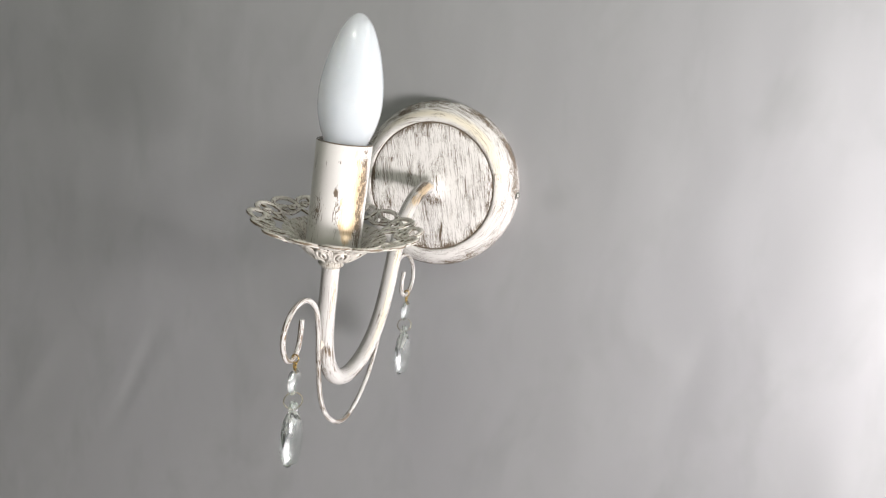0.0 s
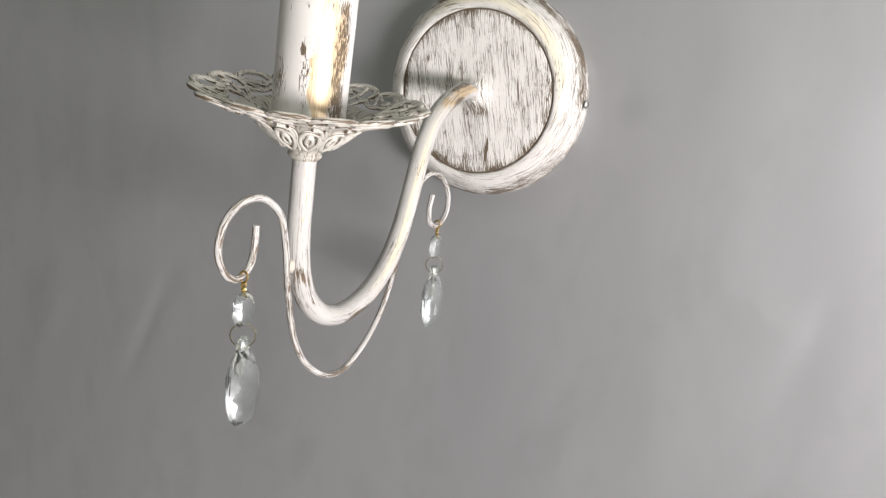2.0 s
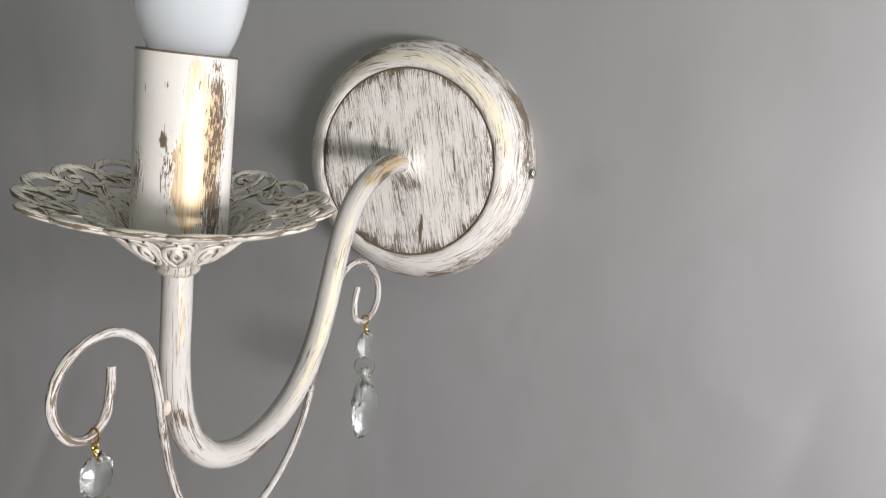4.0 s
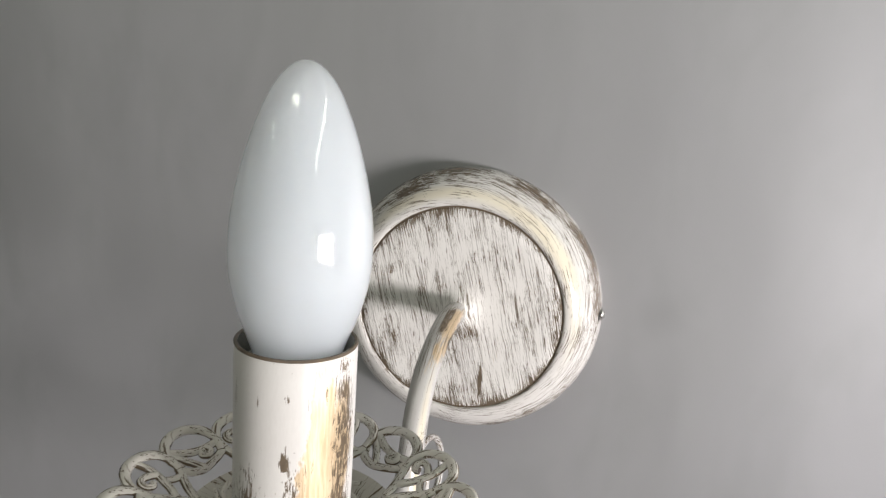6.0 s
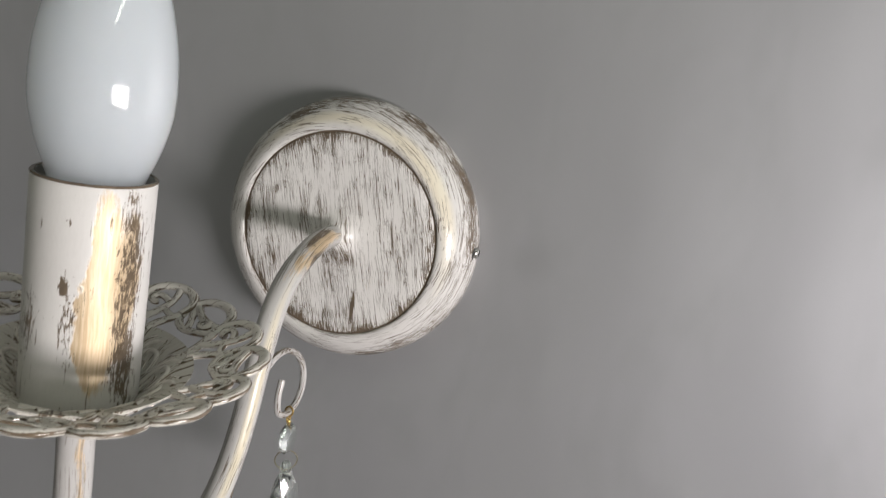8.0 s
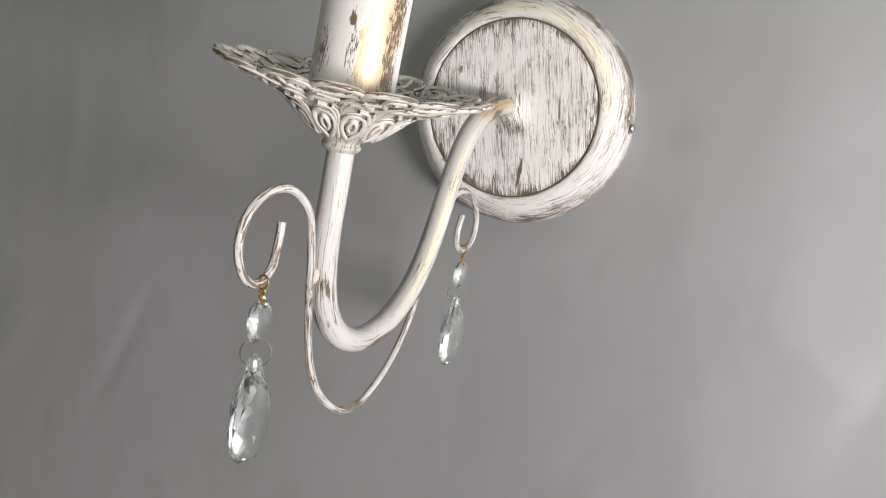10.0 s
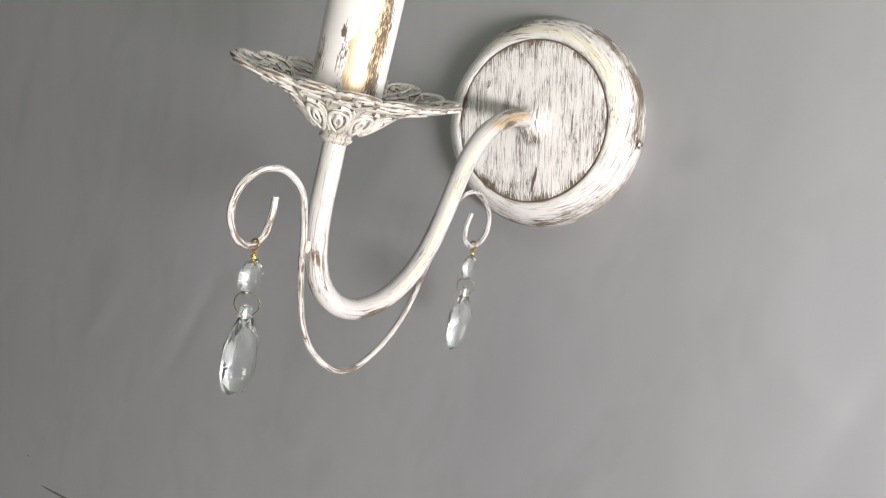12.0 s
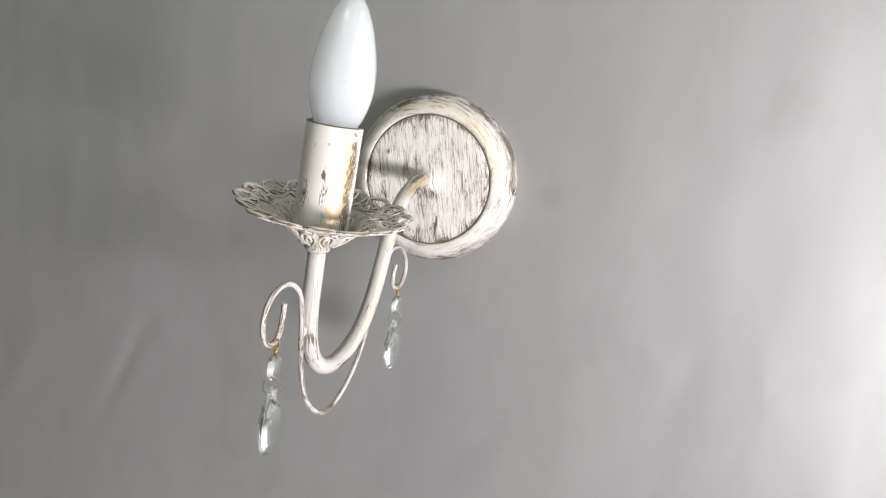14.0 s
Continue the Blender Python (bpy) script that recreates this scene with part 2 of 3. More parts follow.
M_WIRE = paint("rubbed_white_paint_wire_dimmed", 0.72, 0.95, 1500, 150, 0, 0.21, white=0.68)
M_PAN = paint("rubbed_white_paint_pan", 0.50, 0.30, 700, 500, 25, 0.41, white=0.66, tint=(1.0, 0.99, 0.91), hairlines=0.2)
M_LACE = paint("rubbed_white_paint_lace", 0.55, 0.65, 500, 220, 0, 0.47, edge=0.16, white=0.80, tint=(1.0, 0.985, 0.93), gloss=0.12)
M_GROOVE = paint("brown_patina", 1.7, 0.7, 500, 500, 0, 0.77)
M_WELD = plain("rubbed_weld", (0.50, 0.44, 0.37), 0.45)
# dark grey that paints in the shade of the wall's crease
M_CREASE_SHADE = plain("crease_shade", (0.10, 0.098, 0.09), 0.7)
M_BULB = opal_glass()
M_CRYSTAL = crystal()
M_FROST = frosted()
M_BRASS = plain("gold_wire", (0.80, 0.56, 0.20), 0.22, 1.0)
M_RING = plain("pale_gold_wire", (0.72, 0.66, 0.48), 0.25, 1.0)
M_CHROME = plain("chrome", (0.62, 0.60, 0.57), 0.18, 1.0)
M_DARK = plain("screw_shade", (0.02, 0.018, 0.015), 0.6)
M_INNER = plain("white_plastic", (0.72, 0.70, 0.66), 0.4)
M_CEIL = plain("white_ceiling_paint", (0.32, 0.32, 0.315), 0.8)
M_ROOM = plain("grey_wall_paint", (0.19, 0.19, 0.187), 0.8)
M_FLOOR = plain("pale_floor", (0.72, 0.70, 0.68), 0.6)


# ---- mesh helpers ----
def mesh_from(bm, name, material, sharp=38.0):
    bm.normal_update()
    for f in bm.faces:
        f.smooth = sharp > 0
    for e in bm.edges:
        if len(e.link_faces) == 2 and e.calc_face_angle(0.0) > radians(sharp):
            e.smooth = False
    me = bpy.data.meshes.new(name)
    bm.to_mesh(me)
    bm.free()
    me.materials.append(material)
    return me


def part(name, bm, material, parent, label="", sharp=38.0):
    """Links a bmesh as one mesh object under a thing or a part; its vertices are in the world's metres."""
    ob = new(name, bm if isinstance(bm, bpy.types.Mesh) else mesh_from(bm, name, material, sharp))
    if parent is not None:
        ob.parent = parent
        ob.matrix_parent_inverse = Matrix.Translation(parent.location).inverted()
    return tagged(ob, label)


def thing(name, base, label, category, group=""):
    ob = new(name)
    ob.empty_display_size = 0.02
    ob.location = base
    return tagged(ob, label, category, group)


def skin(bm, rings, uvs, closed=True, cap=False):
    """Quads between rings of equal length; uvs[i][j] has one more column where the rings are closed."""
    uvl = bm.loops.layers.uv.get("UVMap") or bm.loops.layers.uv.new("UVMap")
    vs = [[bm.verts.new(p) for p in r] for r in rings]
    n = len(rings[0])
    for i in range(len(rings) - 1):
        for j in range(n if closed else n - 1):
            k = (j + 1) % n
            f = bm.faces.new((vs[i][j], vs[i][k], vs[i + 1][k], vs[i + 1][j]))
            for loop, (a, b) in zip(f.loops, ((i, j), (i, j + 1), (i + 1, j + 1), (i + 1, j))):
                loop[uvl].uv = uvs[a][b]
    if cap:
        for row, i in ((vs[0][::-1], 0), (vs[-1], len(rings) - 1)):
            f = bm.faces.new(row)
            for loop in f.loops:
                loop[uvl].uv = uvs[i][0]
    return vs


def lathe(bm, profile, centre, axis="z", sides=64, tangent=False, seam=0.0):
    """Turns (radius, height) round an axis; UV: round and along in metres (tangent: v runs round)."""
    c = Vector(centre)
    rings, uvs, s, rmax = [], [], 0.0, max(r for r, _ in profile)
    for i, (r, h) in enumerate(profile):
        if i:
            s += math.hypot(r - profile[i - 1][0], h - profile[i - 1][1])
        ring, uvr = [], []
        for j in range(sides + 1):
            u = rmax * 2 * math.pi * j / sides
            a = u / rmax + radians(seam)
            if axis == "z":
                p = c + Vector((r * math.sin(a), -r * math.cos(a), h))
            else:
                p = c + Vector((r * math.sin(a), h, r * math.cos(a)))
            if j < sides:
                ring.append(p)
            uvr.append((s, u) if tangent else (u, h if axis == "z" else s))
        rings.append(ring)
        uvs.append(uvr)
    skin(bm, rings, uvs)
    return bm


def curve_points(pts, steps=6):
    """A smooth line through the points (Catmull-Rom)."""
    p = [Vector(q) for q in pts]
    p = [2 * p[0] - p[1]] + p + [2 * p[-1] - p[-2]]
    out = []
    for i in range(1, len(p) - 2):
        a, b, c, d = p[i - 1:i + 3]
        for k in range(steps):
            t = k / steps
            out.append(0.5 * (2 * b + (c - a) * t + (2 * a - 5 * b + 4 * c - d) * t * t + (3 * b - a - 3 * c + d) * t ** 3))
    out.append(p[-2])
    return out


def sweep(bm, pts, radius, sides=16, normals=None, flat=1.0, closed=False, around=0.0):
    """A round (or, with normals and flat, an oval) bar along the points; radius may be one per point."""
    n = len(pts)
    rad = radius if isinstance(radius, (list, tuple)) else [radius] * n
    tang = []
    for i in range(n):
        a = pts[(i - 1) % n] if closed or i else pts[0]
        b = pts[(i + 1) % n] if closed or i < n - 1 else pts[-1]
        tang.append((b - a).normalized())
    up = Vector((1, 0, 0)) if abs(tang[0].x) < 0.9 else Vector((0, 0, 1))
    rings, uvs, s = [], [], 0.0
    for i in range(n):
        t = tang[i]
        up = normals[i] if normals else up
        up = (up - t * up.dot(t)).normalized()
        side = t.cross(up)
        if i:
            s += (pts[i] - pts[i - 1]).length
        r = rad[i]
        ring = [pts[i] + side * (r * math.cos(2 * math.pi * j / sides)) + up * (r * flat * math.sin(2 * math.pi * j / sides)) for j in range(sides)]
        rings.append(ring)
        uvs.append([((around or 2 * math.pi * r) * j / sides, s) for j in range(sides + 1)])
    if closed:
        rings.append(rings[0])
        uvs.append([(u, s) for u, _ in uvs[0]])
        vs = skin(bm, rings, uvs, True, False)
        bmesh.ops.remove_doubles(bm, verts=vs[0] + vs[-1], dist=1e-7)
    else:
        skin(bm, rings, uvs, True, True)
    return bm


def box(bm, lo, hi):
    vs = [bm.verts.new((x, y, z)) for x in (lo[0], hi[0]) for y in (lo[1], hi[1]) for z in (lo[2], hi[2])]
    for f in ((0, 1, 3, 2), (4, 6, 7, 5), (0, 4, 5, 1), (2, 3, 7, 6), (0, 2, 6, 4), (1, 5, 7, 3)):
        bm.faces.new([vs[i] for i in f])
    return bm


def structure(name, bm, material, label, category, parent=None, sharp=38.0):
    ob = new(name, mesh_from(bm, name, material, sharp))
    ob.parent = parent
    return tagged(ob, label, category, kind="structure")


# ---- the room ----
X0, X1, Y0, DEPTH = -2.0, 1.10, -2.8, 0.12


def wall_relief(x, z):
    """Soft waves and a few slack folds of the grey wall covering, in metres towards the room."""
    v = 0.0013 * noise.noise((x * 2.6, z * 1.5, 3.0)) + 0.0013 * noise.noise((x * 9.0, z * 5.0, 9.0)) + 0.0004 * noise.noise((x * 26.0, z * 13.0, 4.0))
    fade = min(1.0, max(0.0, (math.hypot(x, z - 1.5) - 0.05) / 0.08))
    for fx, fz, lean, wide, high, size in ((-0.262, 1.280, 0.42, 0.0065, 0.042, -0.0013), (-0.375, 1.250, 0.55, 0.013, 0.035, 0.0011), (-0.330, 1.42, 0.0, 0.012, 0.05, 0.0009), (0.180, 1.402, -1.8, 0.013, 0.018, 0.0003),
                                           (0.205, 1.395, 0.22, 0.0075, 0.030, -0.0003), (0.255, 1.405, -0.20, 0.0075, 0.026, 0.0003), (0.10, 1.455, 0.0, 0.006, 0.016, 0.0003), (-0.22, 1.44, 0.9, 0.03, 0.10, 0.0010)):
        u, w = (x - fx) - lean * (z - fz), z - fz
        v += size * math.exp(-(u / wide) ** 2 - (w / high) ** 2)
    return 1.15 * v * fade


def wall_north():
    bm = bmesh.new()
    xs = [X0 - DEPTH, -1.4, -1.1, -0.9] + [-0.8 + 0.005 * i for i in range(261)] + [0.6, 0.8, X1 + DEPTH]
    zs = [0.0, 0.3, 0.6, 0.8] + [0.85 + 0.006 * i for i in range(168)] + [1.95, 2.25, CEIL]
    rings = [[Vector((x, -wall_relief(x, z), z)) for x in xs] for z in zs]
    skin(bm, rings, [[(x, z) for x in xs] for z in zs], False)
    edge = [e for e in bm.edges if e.is_boundary]
    back = bmesh.ops.extrude_edge_only(bm, edges=edge)["geom"]
    for v in back:
        if isinstance(v, bmesh.types.BMVert):
            v.co.y = DEPTH
    bm.faces.new(sorted([v for v in back if isinstance(v, bmesh.types.BMVert)], key=lambda v: math.atan2(v.co.z - 1.2, v.co.x)))
    return structure("wall_north", bm, M_WALL, "plain grey wall covering with soft waves and faint smudges", "wall")


wall_n = wall_north()


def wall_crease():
    """A slack crease low on the wall covering; its shade is painted as a dark line."""
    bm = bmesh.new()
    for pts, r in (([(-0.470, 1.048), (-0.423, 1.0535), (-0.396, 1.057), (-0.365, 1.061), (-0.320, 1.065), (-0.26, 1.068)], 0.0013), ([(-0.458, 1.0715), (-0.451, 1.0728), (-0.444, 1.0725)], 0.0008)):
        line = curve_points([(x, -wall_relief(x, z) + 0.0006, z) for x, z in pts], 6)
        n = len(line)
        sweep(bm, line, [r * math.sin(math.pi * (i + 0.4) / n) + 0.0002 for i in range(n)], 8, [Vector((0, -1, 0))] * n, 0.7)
    part("crease", bm, M_CREASE_SHADE, wall_n, "crease in the grey covering, its shade painted dark")


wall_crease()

bm = bmesh.new()
box(bm, (X0 - DEPTH, Y0 - DEPTH, -0.1), (X1 + DEPTH, DEPTH, 0.0))
structure("floor", bm, M_FLOOR, "plain pale grey floor", "floor")
bm = bmesh.new()
box(bm, (X0 - DEPTH, Y0 - DEPTH, CEIL), (X1 + DEPTH, DEPTH, CEIL + 0.1))
structure("ceiling", bm, M_CEIL, "plain white painted ceiling", "ceiling")
bm = bmesh.new()
box(bm, (X0 - DEPTH, Y0, 0), (X0, 0.0, CEIL))
structure("wall_west", bm, M_ROOM, "plain grey wall", "wall")
bm = bmesh.new()
box(bm, (X0 - DEPTH, Y0 - DEPTH, 0), (X1 + DEPTH, Y0, CEIL))
structure("wall_south", bm, M_ROOM, "plain grey wall behind the viewer", "wall")
bm = bmesh.new()
wy0, wy1, wz0, wz1 = WIN[1] - 0.30, WIN[1] + 0.30, WIN[2] - 0.145, WIN[2] + 0.145
for lo, hi in (((X1, Y0, 0), (X1 + DEPTH, wy0, CEIL)), ((X1, wy1, 0), (X1 + DEPTH, 0.0, CEIL)), ((X1, wy0, 0), (X1 + DEPTH, wy1, wz0)), ((X1, wy0, wz1), (X1 + DEPTH, wy1, CEIL))):
    box(bm, lo, hi)
structure("wall_east", bm, M_ROOM, "plain grey wall with a window opening", "wall")
window = tagged(new("window_1"), "white framed window letting in daylight", "window", kind="structure")
window.location = (X1 + 0.06, WIN[1], wz0)
bm = bmesh.new()
for lo, hi in (((X1 + 0.05, wy0, wz0), (X1 + 0.09, wy0 + 0.03, wz1)), ((X1 + 0.05, wy1 - 0.03, wz0), (X1 + 0.09, wy1, wz1)), ((X1 + 0.05, wy0, wz0), (X1 + 0.09, wy1, wz0 + 0.03)), ((X1 + 0.05, wy0, wz1 - 0.03), (X1 + 0.09, wy1, wz1))):
    box(bm, lo, hi)
part("window_frame", bm, M_INNER, window, "white window frame")

for (tx, ty, tz), _, length, slope in TUBES:
    label = "white tube light fixed slanting high on the wall" if tx > 0 else "white tube light fixed to the ceiling"
    tube = thing("tube_light", (tx, ty, tz), label, "tube light", "tube lights")
    bm = bmesh.new()
    lo, hi = ((0.02, -0.03), (X1 - tx, 0.03)) if tx > 0 else ((-0.03, 0.01), (0.03, CEIL - tz))
    box(bm, (lo[0], -length / 2 - 0.03, lo[1]), (hi[0], length / 2 + 0.03, hi[1]))
    bmesh.ops.bevel(bm, geom=bm.edges[:], offset=0.006, segments=2, affect="EDGES")
    bm.transform(pose(tx, ty, tz, slope))
    part("housing", bm, M_INNER, tube)


panel = thing("panel_light", (PANEL[0], PANEL[1], CEIL - 0.03), "white framed panel light set under the ceiling", "ceiling light")
bm = bmesh.new()
for lo, hi in (((-PANEL_X, -PANEL_Y), (PANEL_X, 0.02 - PANEL_Y)), ((-PANEL_X, PANEL_Y - 0.02), (PANEL_X, PANEL_Y)), ((-PANEL_X, 0.02 - PANEL_Y), (0.02 - PANEL_X, PANEL_Y - 0.02)), ((PANEL_X - 0.02, 0.02 - PANEL_Y), (PANEL_X, PANEL_Y - 0.02))):
    box(bm, (PANEL[0] + lo[0], PANEL[1] + lo[1], CEIL - 0.04), (PANEL[0] + hi[0], PANEL[1] + hi[1], CEIL))
part("frame", bm, M_INNER, panel)


# ---- the wall lamp ----
H = 1.5                  # height of the middle of the back plate
AX = -0.1925             # distance of the candle's axis from the wall
AXX = 0.0005             # the candle's axis stands this far from the plate's middle
lamp = thing("wall_lamp", (0, 0, H), "white rubbed gold wall lamp with one candle, on grey wall", "wall lamp")


def back_plate():
    bm = bmesh.new()
    prof = [(0.0606, 0.0), (0.0615, -0.0015), (0.0619, -0.0045), (0.0616, -0.0080), (0.0604, -0.0125), (0.0582, -0.0165), (0.0552, -0.0202), (0.0518, -0.0230), (0.0490, -0.0240), (0.0476, -0.0238), (0.0471, -0.0232), (0.0470, -0.0225)]
    line = curve_points([(r, h, 0) for r, h in prof], 3)
    lathe(bm, [(p.x, p.y) for p in line], (0, 0, H), "y", 96, True, seam=225.0)
    plate = part("back_plate", bm, M_RIM, lamp, "round domed white plate rubbed to brown and gold")
    # face disc, flat with a low boss in the middle; UV is x and z
    bm = bmesh.new()
    uvl = bm.loops.layers.uv.new("UVMap")
    radii = [(0.0047, -0.0300), (0.0055, -0.0288), (0.0066, -0.0272), (0.0090, -0.0252), (0.0130, -0.0243), (0.020, -0.0241), (0.030, -0.0240), (0.040, -0.0239), (0.0450, -0.0238), (0.0459, -0.0235), (0.0463, -0.0226)]
    rings = [[Vector((r * math.sin(2 * math.pi * j / 96), h, H + r * math.cos(2 * math.pi * j / 96))) for j in range(96)] for r, h in radii]
    skin(bm, rings, [[(0, 0)] * 97] * len(rings))
    for f in bm.faces:
        for loop in f.loops:
            loop[uvl].uv = (loop.vert.co.x, loop.vert.co.z - H)
    part("face_disc", bm, M_FACE, plate, "flat disc brushed with vertical brown scratches")
    bm = bmesh.new()
    lathe(bm, [(0.0456, -0.0222), (0.0461, -0.0229), (0.0467, -0.0230), (0.0473, -0.0229), (0.0477, -0.0222)], (0, 0, H), "y", 96)
    part("groove", bm, M_GROOVE, plate, "brown patina in the groove round the disc")
    return plate


plate = back_plate()


def side_screw():
    """A small domed cross-head screw in the plate's rim."""
    c = Vector((0.0608, -0.0075, H + 0.0015))
    bm = bmesh.new()
    rings = []
    for r, h in ((0.0027, -0.002), (0.0027, 0.0008), (0.0024, 0.0016), (0.0016, 0.0022), (0.0005, 0.0024)):
        rings.append([c + Vector((h, r * math.cos(2 * math.pi * j / 20), r * math.sin(2 * math.pi * j / 20))) for j in range(20)])
    skin(bm, rings, [[(0, 0)] * 21] * 5, True, True)
    part("screw", bm, M_CHROME, plate, "small chrome cross-head screw")
    bm = bmesh.new()
    # black bars paint the shade inside the cross slot
    box(bm, c + Vector((0.0012, -0.0015, -0.0003)), c + Vector((0.00245, 0.0015, 0.0003)))
    box(bm, c + Vector((0.0012, -0.0003, -0.0015)), c + Vector((0.00244, 0.0003, 0.0015)))
    part("slot", bm, M_DARK, plate, sharp=0)
    # black ring at the hole, painting the shadow round the screw
    bm = bmesh.new()
    rings = []
    for r, h in ((0.0038, -0.0022), (0.0037, 0.0002), (0.0032, 0.0006), (0.0027, 0.0002), (0.0026, -0.0022)):
        rings.append([c + Vector((h, r * math.cos(2 * math.pi * j / 20), r * math.sin(2 * math.pi * j / 20) - 0.0004)) for j in range(20)])
    skin(bm, rings, [[(0, 0)] * 21] * 5)
    part("screw_hole_shade", bm, M_DARK, plate)


side_screw()

ARM = [(-0.0235, 0.0000), (-0.0400, 0.0003), (-0.0562, -0.0034), (-0.0705, -0.0106), (-0.0800, -0.0205), (-0.0860, -0.0325), (-0.0907, -0.0460), (-0.0954, -0.0600), (-0.1022, -0.0745),
       (-0.1118, -0.0864), (-0.1240, -0.0950), (-0.1390, -0.1003), (-0.1555, -0.1012), (-0.1712, -0.0962), (-0.1820, -0.0872), (-0.1882, -0.0768), (-0.1915, -0.0645), (-0.1927, -0.0510), (AX, -0.0390), (AX, -0.0225)]
SCROLL = [(-0.2186, -0.0490), (-0.2193, -0.0583), (-0.2220, -0.0648), (-0.2288, -0.0680), (-0.2360, -0.0656), (-0.2412, -0.0590), (-0.2428, -0.0524), (-0.2410, -0.0460), (-0.2355, -0.0402), (-0.2278, -0.0376), (-0.2200, -0.0377),
          (-0.2122, -0.0412), (-0.2060, -0.0470), (-0.2016, -0.0550), (-0.1992, -0.0640), (-0.1978, -0.0720), (-0.1960, -0.0810), (-0.1926, -0.0932), (-0.1884, -0.1043), (-0.1806, -0.1160), (-0.1700, -0.1250), (-0.1570, -0.1316), (-0.1440, -0.1328),
          (-0.1310, -0.1282), (-0.1188, -0.1198), (-0.1090, -0.1080), (-0.1022, -0.0935), (-0.0972, -0.0800), (-0.0928, -0.0700), (-0.0888, -0.0580), (-0.0845, -0.0500), (-0.0770, -0.0446), (-0.0665, -0.0432), (-0.0542, -0.0482), (-0.0466, -0.0564),
          (-0.0454, -0.0655), (-0.0512, -0.0718), (-0.0608, -0.0735), (-0.0690, -0.0698), (-0.0711, -0.0625), (-0.0692, -0.0547)]

WIRE_END = (-0.0022, -0.0020, -0.0016, -0.0011, -0.0006, -0.0002)     # the front curl's end is bent sideways
WIRE_X = WIRE_END + (0.0,) * (len(SCROLL) - len(WIRE_END) - 9) + (0.0003, 0.0006, 0.0010, 0.0014, 0.0018, 0.0020, 0.0020, 0.0020, 0.0020)

bm = bmesh.new()
sweep(bm, curve_points([(AXX * min(1.0, (-0.0235 - y) / 0.15), y, H + z) for y, z in ARM], 8), 0.0049, 24)
part("arm", bm, M_ARM, lamp, "bent white tube arm with rubbed gold streaks")
bm = bmesh.new()
line = curve_points([(x, y + (0.0012 if y < -0.205 else 0.0), H + z) for x, (y, z) in zip(WIRE_X, SCROLL)], 7)
sweep(bm, line, 0.00145, 12)
part("scroll_wire", bm, M_WIRE, lamp, "thin white scrolled wire under the arm")


for k in (15, 27):       # where the wire is welded to the arm
    y, z = SCROLL[k]
    ay, az = min(ARM, key=lambda p: math.hypot(p[0] - y, p[1] - z))
    mid = Vector((WIRE_X[k], (y * 0.62 + ay * 0.38), H + z * 0.62 + az * 0.38))
    bm = bmesh.new()
    bmesh.ops.create_icosphere(bm, subdivisions=2, radius=0.0021)
    for v in bm.verts:
        v.co = mid + Vector((v.co.x, v.co.y * 0.9, v.co.z * 1.5)) * (1.0 + 0.25 * noise.noise(v.co * 900.0))
    part("weld", bm, M_WELD, lamp, "lumpy rubbed weld")


# drip pan: a turned bowl with an openwork rim
PAN = [(0.0058, -0.0212), (0.0085, -0.0206), (0.0120, -0.0188), (0.0165, -0.0152), (0.0205, -0.0114), (0.0240, -0.0088), (0.0285, -0.0070), (0.0340, -0.0053), (0.0400, -0.0034), (0.0465, -0.0010)]


def pan_z(r):
    for (r0, z0), (r1, z1) in zip(PAN, PAN[1:]):
        if r <= r1:
            return z0 + (z1 - z0) * (r - r0) / (r1 - r0)
    return PAN[-1][1]


def pan_point(a, r, lift=0.0):
    """A point of the pan's surface; a: degrees from the petal's middle line, which lies along -y."""
    b = radians(a)
    return Vector((r * math.sin(b), -r * math.cos(b), pan_z(r) + lift))


def ribbon(bm, pts, width, thick=0.0010, lift=0.0, closed=False, steps=4, taper=0.0):
    if closed:
        pts = list(pts) + [pts[0]]
    line = curve_points([(a, r, 0) for a, r in pts], steps)
    if closed:
        line = line[:-1]
    n = len(line)
    pos = [pan_point(p.x, p.y, lift) for p in line]
    nor = []
    for p in line:
        d = (pan_z(p.y + 0.001) - pan_z(p.y - 0.001)) / 0.002
        b = radians(p.x)
        nor.append(Vector((-d * math.sin(b), d * math.cos(b), 1)).normalized())
    w = [width * 0.63 * (1 - taper * (1 - math.sin(math.pi * i / max(1, n - 1)))) for i in range(n)]
    sweep(bm, pos, w, 8, nor, thick / width, closed, 0.01)


pan = part("drip_pan", lathe(bmesh.new(), [(p.x, p.y) for p in curve_points([(r, z, 0) for r, z in [(0.0052, -0.0262), (0.0060, -0.0256), (0.0069, -0.0246), (0.0070, -0.0238), (0.0064, -0.0230), (0.0066, -0.0222)] + PAN[1:7]], 4)]
                             + [(0.0286, -0.0063)] + [(r - 0.0003, z + 0.0008) for r, z in PAN[5:0:-1]] + [(0.0050, -0.0205)], (AXX, AX, H), "z", 96), M_PAN, lamp,
           "openwork drip pan with a lacy scalloped white rim")


